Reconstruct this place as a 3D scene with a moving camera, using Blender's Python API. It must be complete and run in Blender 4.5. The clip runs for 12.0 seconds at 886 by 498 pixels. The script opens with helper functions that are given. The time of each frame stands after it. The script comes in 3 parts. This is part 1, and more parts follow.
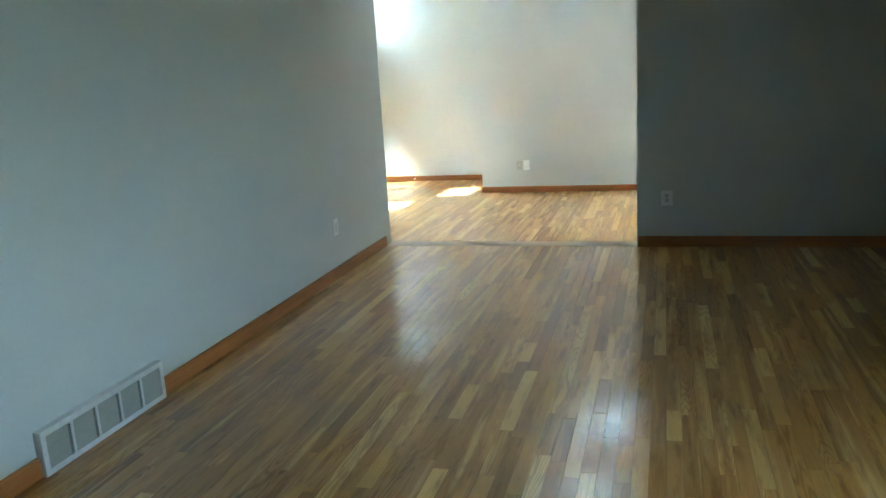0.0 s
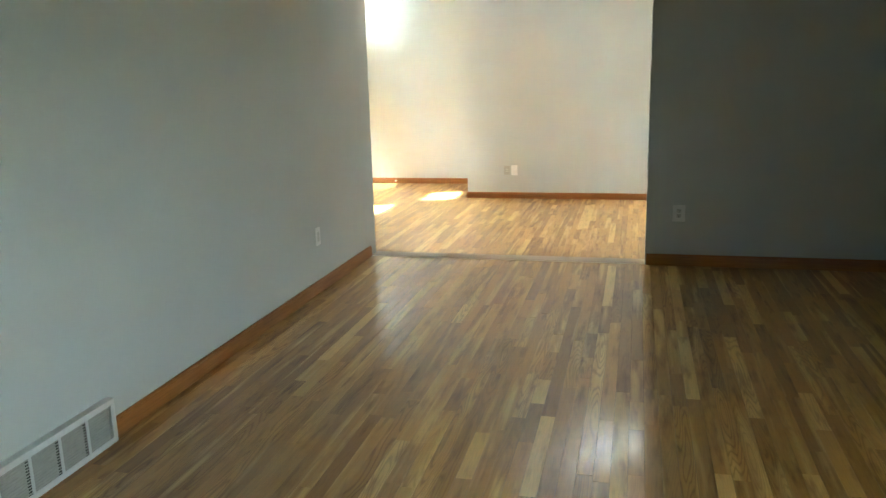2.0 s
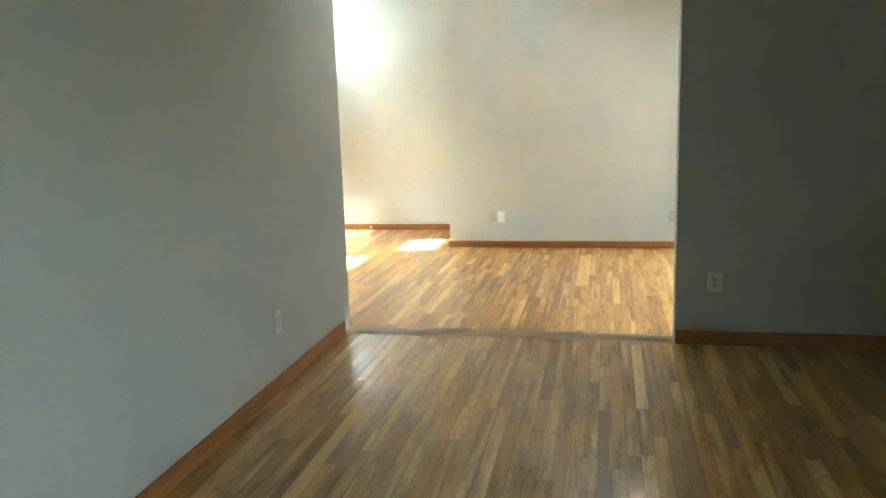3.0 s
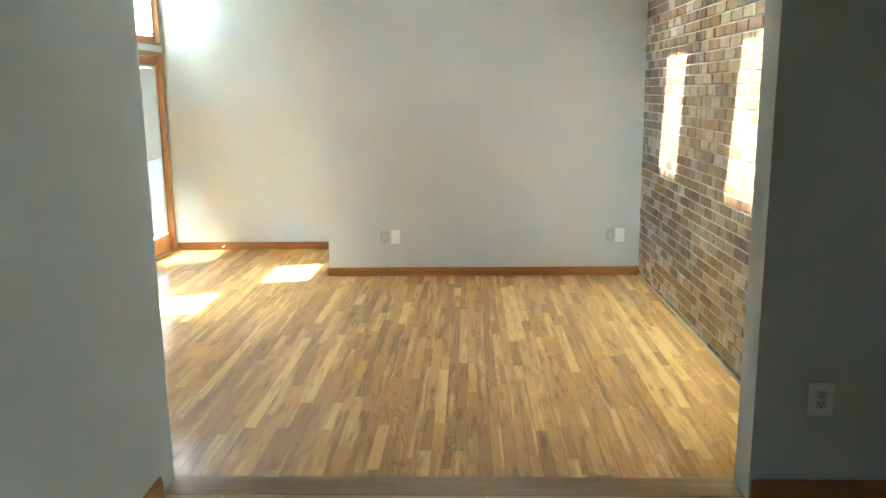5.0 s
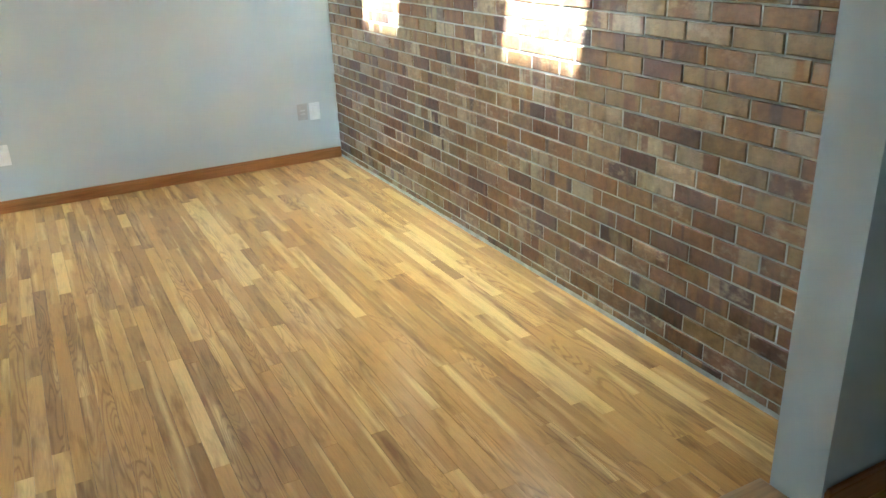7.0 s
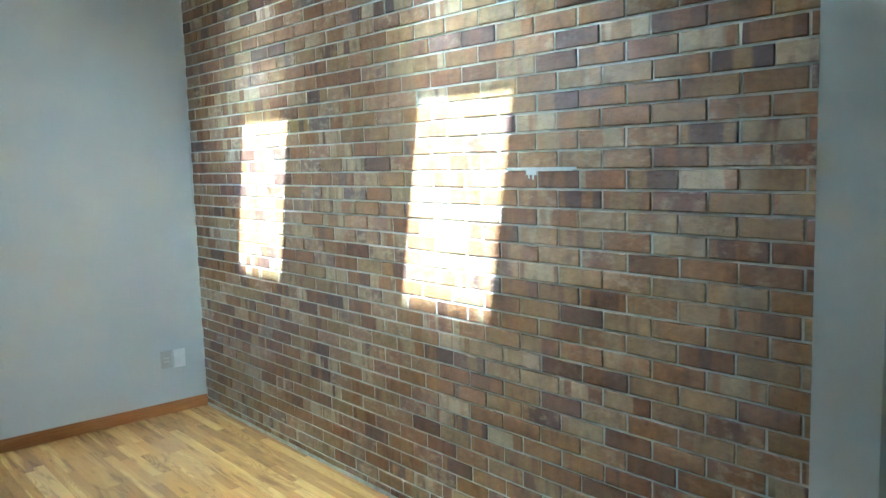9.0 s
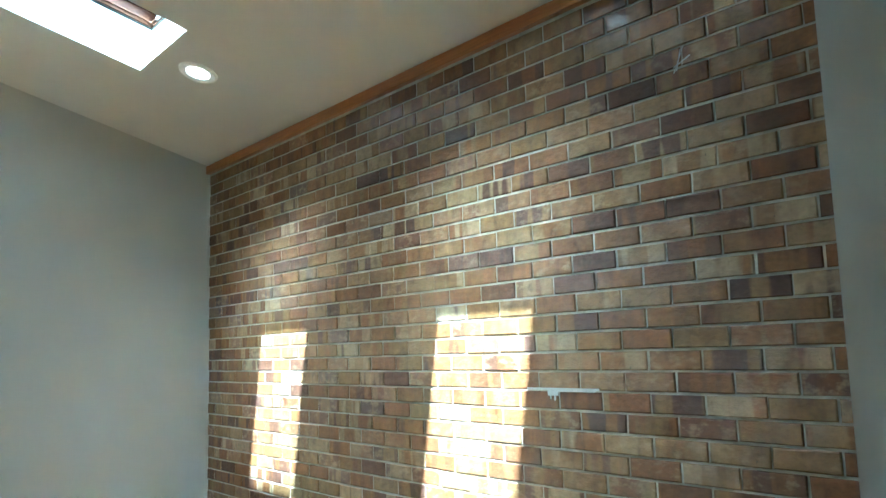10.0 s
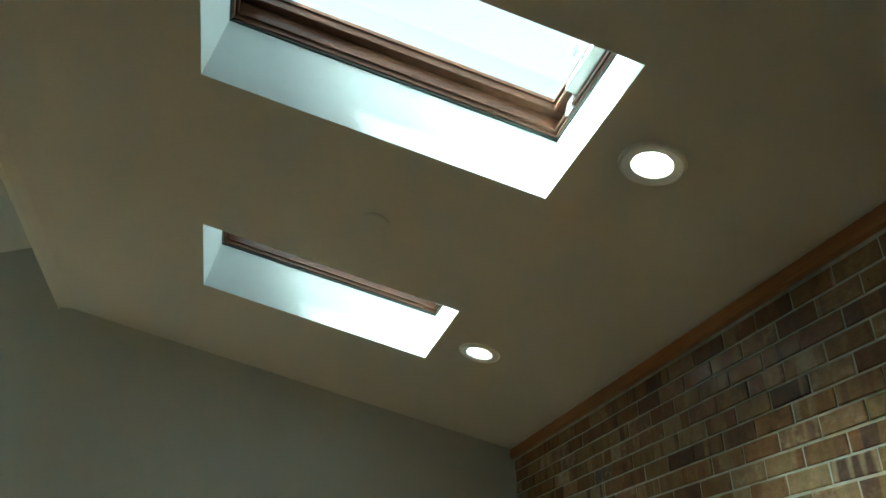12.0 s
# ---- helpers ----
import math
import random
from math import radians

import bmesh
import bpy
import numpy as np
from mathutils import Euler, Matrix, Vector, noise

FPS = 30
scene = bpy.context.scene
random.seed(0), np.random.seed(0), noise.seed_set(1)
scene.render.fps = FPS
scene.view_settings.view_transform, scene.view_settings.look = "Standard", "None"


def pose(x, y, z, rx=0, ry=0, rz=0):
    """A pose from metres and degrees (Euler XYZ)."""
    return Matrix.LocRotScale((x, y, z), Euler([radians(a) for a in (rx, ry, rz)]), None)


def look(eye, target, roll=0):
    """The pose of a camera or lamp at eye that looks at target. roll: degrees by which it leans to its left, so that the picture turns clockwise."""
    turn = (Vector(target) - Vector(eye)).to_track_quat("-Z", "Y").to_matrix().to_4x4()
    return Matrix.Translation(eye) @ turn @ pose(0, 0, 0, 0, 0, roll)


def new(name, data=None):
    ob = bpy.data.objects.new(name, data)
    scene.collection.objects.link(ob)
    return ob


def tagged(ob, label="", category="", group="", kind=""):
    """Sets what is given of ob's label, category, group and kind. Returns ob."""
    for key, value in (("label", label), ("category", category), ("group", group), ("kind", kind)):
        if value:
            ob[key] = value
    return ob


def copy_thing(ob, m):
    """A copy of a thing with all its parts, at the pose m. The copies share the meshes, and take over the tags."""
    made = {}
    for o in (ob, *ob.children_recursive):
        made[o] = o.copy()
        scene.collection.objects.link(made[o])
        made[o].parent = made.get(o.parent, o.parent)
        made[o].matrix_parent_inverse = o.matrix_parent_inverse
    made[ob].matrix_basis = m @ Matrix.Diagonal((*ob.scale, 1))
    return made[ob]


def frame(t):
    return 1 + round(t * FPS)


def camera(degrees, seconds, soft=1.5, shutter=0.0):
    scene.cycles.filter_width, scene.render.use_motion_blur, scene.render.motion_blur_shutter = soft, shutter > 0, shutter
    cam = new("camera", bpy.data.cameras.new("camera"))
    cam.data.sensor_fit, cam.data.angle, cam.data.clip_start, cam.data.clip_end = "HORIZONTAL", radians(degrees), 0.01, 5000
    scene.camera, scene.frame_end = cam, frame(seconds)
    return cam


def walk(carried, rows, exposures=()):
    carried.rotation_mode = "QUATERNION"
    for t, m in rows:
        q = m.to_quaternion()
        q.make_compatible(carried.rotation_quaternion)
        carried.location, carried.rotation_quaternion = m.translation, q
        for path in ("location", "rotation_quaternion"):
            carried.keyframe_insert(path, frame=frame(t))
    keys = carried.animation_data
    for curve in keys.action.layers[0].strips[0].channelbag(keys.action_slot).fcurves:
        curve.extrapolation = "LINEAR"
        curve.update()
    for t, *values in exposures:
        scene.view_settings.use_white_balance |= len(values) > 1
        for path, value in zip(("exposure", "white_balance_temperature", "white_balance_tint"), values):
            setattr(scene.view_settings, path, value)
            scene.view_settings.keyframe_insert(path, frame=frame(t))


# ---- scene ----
cam = camera(58.6, 12.0)
PATH = [
    (0, (-0.1427, -0.9222, 1.647), (-0.6133, 0.709, 1.266), -3.4),
    (0.5, (-0.1453, -0.8935, 1.643), (-0.6203, 0.7421, 1.288), -2.9),
    (1, (-0.181, -0.8308, 1.642), (-0.6499, 0.8065, 1.284), -2.7),
    (1.5, (-0.2784, -0.7395, 1.64), (-0.723, 0.9031, 1.276), -1.7),
    (2, (-0.415, -0.462, 1.632), (-0.8239, 1.185, 1.248), -1.5),
    (2.5, (-0.542, -0.0087, 1.671), (-0.9318, 1.648, 1.308), -1.7),
    (3, (-0.7221, 0.4533, 1.688), (-1.075, 2.128, 1.372), -1.8),
    (4.8, (-1.204, 2.312, 1.664), (-1.291, 4.017, 1.329), -0.7),
    (5, (-1.262, 2.521, 1.649), (-1.32, 4.226, 1.308), -0.7),
    (5.5, (-1.443, 3.009, 1.626), (-1.282, 4.701, 1.253), -0.4),
    (6, (-1.529, 3.438, 1.597), (-1.181, 5.077, 1.127), -0.8),
    (6.5, (-1.667, 3.845, 1.571), (-1.092, 5.37, 0.9605), -1.4),
    (6.7, (-1.685, 3.953, 1.566), (-1.038, 5.431, 0.9135), -1.6),
    (8.3, (-1.922, 4.392, 1.581), (-0.9004, 5.674, 0.997), -2.5),
    (8.5, (-1.93, 4.386, 1.6), (-0.8735, 5.683, 1.118), -2.3),
    (9, (-1.919, 4.39, 1.652), (-0.8004, 5.707, 1.453), -1.7),
    (9.5, (-1.919, 4.4, 1.71), (-0.7934, 5.726, 1.769), -1.7),
    (10, (-1.937, 4.408, 1.754), (-0.8317, 5.733, 1.977), -1.7),
    (10.5, (-1.957, 4.429, 1.787), (-0.9231, 5.779, 2.156), -2.4),
    (11, (-1.934, 4.495, 1.855), (-1.067, 5.911, 2.376), -3.7),
    (11.5, (-1.732, 4.619, 1.917), (-1.117, 6.089, 2.617), -2.9),
    (12, (-1.492, 4.769, 1.966), (-1.079, 6.268, 2.746), -1.2),
]
EXPOSURES = [(0, 5.03, 4750, -8), (1, 5.1, 5450, -3), (2.2, 5.2, 5600, -4), (3, 5.15, 5550, -5), (5, 4.85, 5250, -5), (6.7, 4.95, 4800, -4), (8.5, 5.12, 4150, -7), (9, 4.55, 4300, -8), (9.5, 4.25, 4450, -10), (10.5, 4.05, 4850, -11), (11, 3.7, 5250, -14), (12, 2.5, 5500, -19)]
walk(cam, [(t, look(eye, target, roll)) for t, eye, target, roll in PATH], EXPOSURES)

# ---- light ----
SUN_WAY = Vector((1.0, 0.27, -1.70)).normalized()
elevation = math.asin(-SUN_WAY.z)
world = bpy.data.worlds.new("sky")
scene.world = world
world.use_nodes = True
wn = world.node_tree.nodes
sky = wn.new("ShaderNodeTexSky")
sky.sky_type, sky.sun_disc = "NISHITA", False
sky.sun_elevation = elevation
sky.dust_density, sky.air_density, sky.ozone_density = 0.0, 1.0, 0.3
sky.sun_rotation = math.atan2(-SUN_WAY.x, -SUN_WAY.y)
haze = wn.new("ShaderNodeHueSaturation")    # thin white haze takes the blue out of the sky
haze.inputs["Saturation"].default_value = 0.25
world.node_tree.links.new(sky.outputs["Color"], haze.inputs["Color"])
world.node_tree.links.new(haze.outputs["Color"], wn["Background"].inputs["Color"])
wn["Background"].inputs["Strength"].default_value = 0.09
sun_data = bpy.data.lights.new("sun", "SUN")
sun_data.energy, sun_data.angle, sun_data.color = 3.8, radians(0.9), (1.0, 0.98, 0.95)
sun = new("sun", sun_data)
sun.matrix_world = look((-8, -3, 20), Vector((-8, -3, 20)) + SUN_WAY)


# ---- materials ----
class Nodes:
    """A principled material with short calls for its nodes."""

    def __init__(self, name, rough=0.5, spec=0.5, metal=0.0):
        self.m = bpy.data.materials.new(name)
        self.m.use_nodes = True
        self.t = self.m.node_tree
        self.b = self.t.nodes["Principled BSDF"]
        self.b.inputs["Roughness"].default_value = rough
        self.b.inputs["Specular IOR Level"].default_value = spec
        self.b.inputs["Metallic"].default_value = metal

    def node(self, kind, **values):
        n = self.t.nodes.new("ShaderNode" + kind)
        for key, v in values.items():
            if hasattr(v, "is_output"):
                self.t.links.new(v, n.inputs[key.replace("_", " ")])
            else:
                n.inputs[key.replace("_", " ")].default_value = v
        return n

    def link(self, out, name):
        self.t.links.new(out, self.b.inputs[name])

    def position(self):
        return self.node("NewGeometry").outputs["Position"]

    def math(self, op, a, b=0.0):
        n = self.t.nodes.new("ShaderNodeMath")
        n.operation = op
        for k, v in enumerate((a, b)):
            if hasattr(v, "is_output"):
                self.t.links.new(v, n.inputs[k])
            else:
                n.inputs[k].default_value = v
        return n.outputs[0]

    def vec(self, op, a, b):
        n = self.t.nodes.new("ShaderNodeVectorMath")
        n.operation = op
        for k, v in enumerate((a, b)):
            if hasattr(v, "is_output"):
                self.t.links.new(v, n.inputs[k])
            else:
                n.inputs[k].default_value = v
        return n.outputs[0]

    def noise(self, where, scale, detail=3.0, rough=0.55):
        return self.node("TexNoise", Vector=where, Scale=scale, Detail=detail, Roughness=rough).outputs["Fac"]

    def ramp(self, fac, stops, ease="LINEAR"):
        n = self.t.nodes.new("ShaderNodeValToRGB")
        n.color_ramp.interpolation = ease
        el = n.color_ramp.elements
        while len(el) < len(stops):
            el.new(0.5)
        for e, (p, c) in zip(el, stops):
            e.position, e.color = p, (*c, 1) if len(c) == 3 else c
        self.t.links.new(fac, n.inputs["Fac"])
        return n.outputs["Color"]

    def mix(self, kind, fac, a, b):
        n = self.t.nodes.new("ShaderNodeMix")
        n.data_type, n.blend_type = "RGBA", kind
        for k, v in ((0, fac), (6, a), (7, b)):
            if hasattr(v, "is_output"):
                self.t.links.new(v, n.inputs[k])
            else:
                n.inputs[k].default_value = v if k == 0 else (*v, 1)
        return n.outputs[2]

    def span(self, value, lo, hi):
        n = self.node("MapRange", Value=value)
        n.inputs["To Min"].default_value, n.inputs["To Max"].default_value = lo, hi
        return n.outputs[0]

    def bump(self, height, strength, distance):
        self.link(self.node("Bump", Height=height, Strength=strength, Distance=distance).outputs["Normal"], "Normal")


def grey(v):
    return (v, v, v)


def painted(name, colour, rough=0.55, grain=0.35):
    """Roller-painted drywall: faint mottling and orange peel."""
    n = Nodes(name, rough, 0.3)
    p = n.position()
    broad = n.span(n.noise(p, 1.3, 4), 0.93, 1.05)
    fine = n.span(n.noise(p, 40, 2), 0.985, 1.015)
    both = n.math("MULTIPLY", broad, fine)
    comb = n.node("CombineColor", Red=both, Green=both, Blue=both).outputs[0]
    n.link(n.mix("MULTIPLY", 1.0, colour, comb), "Base Color")
    n.bump(n.noise(p, 260, 3), grain, 0.0012)
    return n.m


def random_of(n, joined):
    return n.node("NewGeometry").outputs["Random Per Island"] if joined else n.node("ObjectInfo").outputs["Random"]


def plank_wood(name, joined):
    """Clear-finished oak strip: each board with its own tone, contour grain and flecks."""
    n = Nodes(name, 0.4, 0.25)
    r = random_of(n, joined)
    other = n.math("FRACT", n.math("MULTIPLY", r, 37.7))
    third = n.math("FRACT", n.math("MULTIPLY", r, 91.3))
    shift = n.node("CombineXYZ", X=n.math("MULTIPLY", r, 53.0), Y=n.math("MULTIPLY", other, 71.0), Z=n.math("MULTIPLY", third, 17.0)).outputs[0]
    p = n.position()
    tone = n.ramp(other, [(0, (.285, .158, .050)), (.14, (.325, .182, .056)), (.45, (.385, .222, .066)), (.78, (.455, .270, .084)), (.90, (.53, .34, .125)), (1, (.66, .47, .215))])
    sap = n.noise(n.vec("ADD", n.vec("MULTIPLY", p, (1, 0.05, 1)), shift), 17, 2)
    tone = n.mix("MIX", n.ramp(sap, [(.54, grey(0)), (.68, grey(.8))]), tone, (.62, .435, .195))
    long = n.vec("ADD", n.vec("MULTIPLY", p, (1, 0.085, 1)), shift)
    rings = n.noise(n.vec("ADD", long, n.vec("MULTIPLY", n.node("TexNoise", Vector=long, Scale=60.0, Detail=2.0).outputs["Color"], (.006, .006, .006))), 15, 1.0, 0.4)
    bands = n.math("PINGPONG", n.math("MULTIPLY", rings, 18.0), 0.5)
    lines = n.ramp(bands, [(0, (.52, .43, .35)), (.10, (.64, .57, .48)), (.24, grey(1.0)), (.5, grey(1.04))])
    tone = n.mix("MULTIPLY", n.ramp(third, [(.6, grey(.10)), (.88, grey(.65))]), tone, lines)
    fibre = n.noise(n.vec("ADD", n.vec("MULTIPLY", p, (1, 0.035, 1)), shift), 330, 3, 0.6)
    tone = n.mix("MULTIPLY", 0.4, tone, n.ramp(fibre, [(.3, grey(.68)), (.62, grey(1.06))]))
    streak = n.noise(n.vec("ADD", n.vec("MULTIPLY", p, (1, 0.14, 1)), shift), 24, 3)
    tone = n.mix("MULTIPLY", 1.0, tone, n.ramp(streak, [(.28, (.60, .52, .42)), (.47, grey(1)), (.75, (1.1, 1.08, 1.02))]))
    tone = n.mix("MULTIPLY", 1.0, tone, (1.22, 1.09, .82))
    n.link(tone, "Base Color")
    n.link(n.span(n.noise(p, 3.0, 4), 0.36, 0.46), "Roughness")
    n.b.inputs["Coat Weight"].default_value = 0.85
    n.link(n.span(n.noise(n.vec("MULTIPLY", p, (1, .4, 1)), 5.0, 4), 0.10, 0.20), "Coat Roughness")
    n.bump(n.math("ADD", n.math("MULTIPLY", fibre, 0.5), n.noise(n.vec("MULTIPLY", p, (1, .25, 1)), 20, 2)), 0.03, 0.002)
    return n.m


def trim_wood(name, stretch, colour, rough=0.32):
    """Varnished trim with the grain along one axis."""
    n = Nodes(name, rough, 0.5)
    p = n.vec("MULTIPLY", n.position(), stretch)
    grain = n.noise(p, 120, 4, 0.6)
    broad = n.noise(p, 18, 3)
    c = n.mix("MULTIPLY", 0.6, colour, n.ramp(grain, [(.3, grey(.6)), (.65, grey(1.12))]))
    c = n.mix("MULTIPLY", 0.7, c, n.ramp(broad, [(.3, (.62, .55, .5)), (.6, grey(1.06))]))
    n.link(c, "Base Color")
    n.link(n.span(broad, rough - 0.06, rough + 0.1), "Roughness")
    n.bump(grain, 0.12, 0.001)
    return n.m


def brick_clay(name, joined):
    """Sealed clay brick: tone by brick, kiln flashing along its length, pits and drag marks."""
    n = Nodes(name, 0.5, 0.3)
    r = random_of(n, joined)
    other = n.math("FRACT", n.math("MULTIPLY", r, 41.9))
    shift = n.node("CombineXYZ", X=n.math("MULTIPLY", r, 31.0), Y=n.math("MULTIPLY", other, 47.0), Z=n.math("MULTIPLY", r, 83.0)).outputs[0]
    p = n.position()
    third = n.math("FRACT", n.math("MULTIPLY", r, 17.3))
    fourth = n.math("FRACT", n.math("MULTIPLY", r, 67.3))
    hues = [(0, (.075, .040, .027)), (.12, (.105, .050, .026)), (.30, (.182, .084, .030)), (.52, (.200, .102, .034)), (.72, (.200, .118, .043)), (.90, (.235, .155, .068)), (1, (.36, .28, .165))]
    tone, turn = n.ramp(other, hues), n.ramp(third, hues)
    along = n.vec("ADD", n.vec("MULTIPLY", p, (1, 1.0, 0.12)), shift)
    flash = n.noise(along, 11, 2, .5)
    tone = n.mix("MIX", n.ramp(flash, [(.49, grey(0)), (.545, grey(1))]), tone, turn)
    cloud = n.noise(n.vec("ADD", n.vec("MULTIPLY", p, (1, 1, 0.6)), n.vec("MULTIPLY", shift, (2, 2, 2))), 20, 3, .55)
    tone = n.mix("MULTIPLY", 0.9, tone, n.ramp(cloud, [(.26, (.50, .44, .44)), (.42, grey(.92)), (.58, grey(1.06)), (.76, (1.4, 1.42, 1.4))]))
    drag = n.noise(n.vec("ADD", n.vec("MULTIPLY", p, (1, .5, 1)), shift), 70, 4, .6)
    tone = n.mix("MULTIPLY", 0.4, tone, n.ramp(drag, [(.32, grey(.55)), (.52, grey(1)), (.72, grey(1.4))]))
    pit = n.ramp(n.noise(n.vec("ADD", n.vec("MULTIPLY", p, (1, 1.3, 1)), shift), 60, 2, .5), [(.73, grey(0)), (.77, grey(.8))])
    tone = n.mix("MIX", pit, tone, (.035, .022, .016))
    rub = n.noise(n.vec("ADD", n.vec("MULTIPLY", p, (1, .8, 1.5)), shift), 24, 4, .62)
    scuff = n.math("MULTIPLY", n.ramp(rub, [(.50, grey(0)), (.68, grey(1))]), n.ramp(fourth, [(.6, grey(.05)), (.9, grey(.6))]))
    tone = n.mix("MIX", scuff, tone, (.42, .33, .20))
    n.link(tone, "Base Color")
    n.link(n.span(drag, 0.4, 0.6), "Roughness")
    n.b.inputs["Coat Weight"].default_value, n.b.inputs["Coat IOR"].default_value = 0.6, 1.45
    n.link(n.span(fourth, 0.16, 0.32), "Coat Roughness")
    n.bump(n.math("ADD", drag, n.math("MULTIPLY", n.noise(n.vec("ADD", p, shift), 26, 2), 1.5)), 0.5, 0.004)
    n.t.links.new(n.node("Bump", Height=n.noise(n.vec("ADD", n.vec("MULTIPLY", p, (1, .6, 1)), shift), 22, 2, .5), Strength=0.3, Distance=0.004).outputs["Normal"], n.b.inputs["Coat Normal"])
    return n.m


def mortar_joint():
    n = Nodes("mortar", 0.85, 0.2)
    p = n.position()
    n.link(n.ramp(n.noise(p, 14, 5), [(.3, (.38, .37, .32)), (.5, (.48, .47, .41)), (.7, (.58, .57, .51))]), "Base Color")
    n.bump(n.noise(p, 300, 4), 0.6, 0.002)
    return n.m


def plain(name, colour, rough=0.4, metal=0.0, spec=0.5):
    n = Nodes(name, rough, spec, metal)
    p = n.position()
    n.link(n.mix("MULTIPLY", 1.0, colour, n.ramp(n.noise(p, 35, 3), [(.3, grey(.93)), (.7, grey(1.03))])), "Base Color")
    return n.m


def glass_pane():
    n = Nodes("window_glass", 0.0)
    n.b.inputs["Transmission Weight"].default_value = 1.0
    n.b.inputs["IOR"].default_value = 1.45
    n.b.inputs["Base Color"].default_value = (0.97, 0.99, 0.98, 1)
    return n.m


def lamp_lens():
    n = Nodes("lit_lens", 0.4)
    n.b.inputs["Emission Color"].default_value = (1.0, 0.93, 0.8, 1)
    n.b.inputs["Emission Strength"].default_value = 3.5
    return n.m


wall_paint = painted("greige_wall_paint", (.585, .61, .592))
ceiling_paint = painted("white_ceiling_paint", (.71, .72, .70), 0.7)
# shaft white is greyed and cooled in colour to tame its sunlit glare
shaft_paint = painted("textured_toned_shaft_paint", (.56, .60, .60), 0.6, 1.0)
board_single, board_joined = plank_wood("oak_board", False), plank_wood("oak_boards_joined", True)
base_y = trim_wood("base_wood_y", (1, .05, 1), (.37, .150, .034))
base_x = trim_wood("base_wood_x", (.05, 1, 1), (.37, .150, .034))
sash_x = trim_wood("sash_wood_x", (.05, 1, 1), (.125, .060, .034), 0.22)
sash_y = trim_wood("sash_wood_y", (1, .05, 1), (.125, .060, .034), 0.22)
door_wood = trim_wood("door_wood", (1, 1, .05), (.45, .215, .065))
subfloor = plain("subfloor", (.05, .03, .018), 0.9)
brick_single, brick_joined = brick_clay("brick_clay", False), brick_clay("brick_clay_joined", True)
mortar = mortar_joint()
white_plastic = plain("white_plastic", (.87, .87, .85), 0.3)
grey_plastic = plain("aged_grey_plastic", (.50, .49, .44), 0.4)
# near-black colour that stands in for the shade within openings
opening_shade = plain("opening_shade", (.02, .02, .02), 0.6)
louvre_grey = plain("grey_enamel", (.42, .42, .38), 0.4)
white_enamel = plain("white_enamel", (.72, .73, .72), 0.35)
metal_grey = plain("zinc", (.6, .62, .62), 0.35, 0.9)
opener_grey = plain("opener_grey", (.36, .37, .34), 0.45)
seal_black = plain("rubber_seal", (.02, .025, .02), 0.5)
glass = glass_pane()
lens = lamp_lens()
blind_white = plain("blind_white", (.80, .81, .80), 0.5)


def thin_slat(name, colour, share):
    """A thin slat that lets a share of the light through."""
    n = Nodes(name, 0.5)
    n.b.inputs["Base Color"].default_value = (*colour, 1)
    mix = n.node("MixShader", Fac=share)
    n.t.links.new(n.b.outputs[0], mix.inputs[1])
    n.t.links.new(n.node("BsdfTranslucent", Color=(.82, .84, .82, 1)).outputs[0], mix.inputs[2])
    n.t.links.new(mix.outputs[0], n.t.nodes["Material Output"].inputs["Surface"])
    return n.m


# first slat: white blind with its shade put into a grey base colour
shaded_slat, sheer_slat = thin_slat("shaded_blind_slat", (.5, .52, .52), 0.016), thin_slat("sheer_blind_slat", (.7, .72, .71), 0.65)
caulk = plain("caulk", (.62, .64, .62), 0.6)
chalk = plain("chalky_smear", (.62, .66, .68), 0.6)
concrete = plain("dry_ground", (.15, .15, .09), 0.95)
roof_felt = plain("roof_felt", (.10, .095, .09), 0.9)
brass = plain("worn_brass", (.75, .62, .38), 0.3, 0.9)


# ---- mesh helpers ----
UNIT = 0.87                          # metres to one unit of the plan below


def spot(m):
    """A pose of the plan, in metres."""
    m = m.copy()
    m.translation *= UNIT
    return m


def mesh_of(name, bm, material):
    me = bpy.data.meshes.new(name)
    bmesh.ops.scale(bm, vec=(UNIT, UNIT, UNIT), verts=bm.verts)
    bm.normal_update()
    bm.to_mesh(me)
    bm.free()
    me.materials.append(material)
    return me


def add_box(bm, x0, x1, y0, y1, z0, z1, bevel=0.0, m=None):
    geo = bmesh.ops.create_cube(bm, size=1)["verts"]
    bmesh.ops.transform(bm, matrix=Matrix.Translation(((x0 + x1) / 2, (y0 + y1) / 2, (z0 + z1) / 2)) @ Matrix.Diagonal((x1 - x0, y1 - y0, z1 - z0, 1)), verts=geo)
    if bevel:
        edges = list({e for v in geo for e in v.link_edges})
        geo = bmesh.ops.bevel(bm, geom=edges, offset=bevel, segments=2, profile=0.6, affect="EDGES")["verts"]
    if m is not None:
        vs = {v for v in geo if v.is_valid}
        bmesh.ops.transform(bm, matrix=m, verts=list(vs))
    return bm


def boxes(*args):
    bm = bmesh.new()
    for a in args:
        add_box(bm, *a)
    return bm


def add_disc(bm, profile, seg=40):
    """A turned shape about z, from (radius, height) pairs."""
    rings = []
    for r, z in profile:
        rings.append([bm.verts.new((r * math.cos(2 * math.pi * k / seg), r * math.sin(2 * math.pi * k / seg), z)) for k in range(seg)] if r > 0 else [bm.verts.new((0, 0, z))])
    for a, b in zip(rings, rings[1:]):
        for k in range(seg):
            q = [a[k % len(a)], a[(k + 1) % len(a)], b[(k + 1) % len(b)], b[k % len(b)]]
            q = list(dict.fromkeys(q))
            if len(q) > 2:
                bm.faces.new(q)
    bmesh.ops.recalc_face_normals(bm, faces=bm.faces)
    return bm


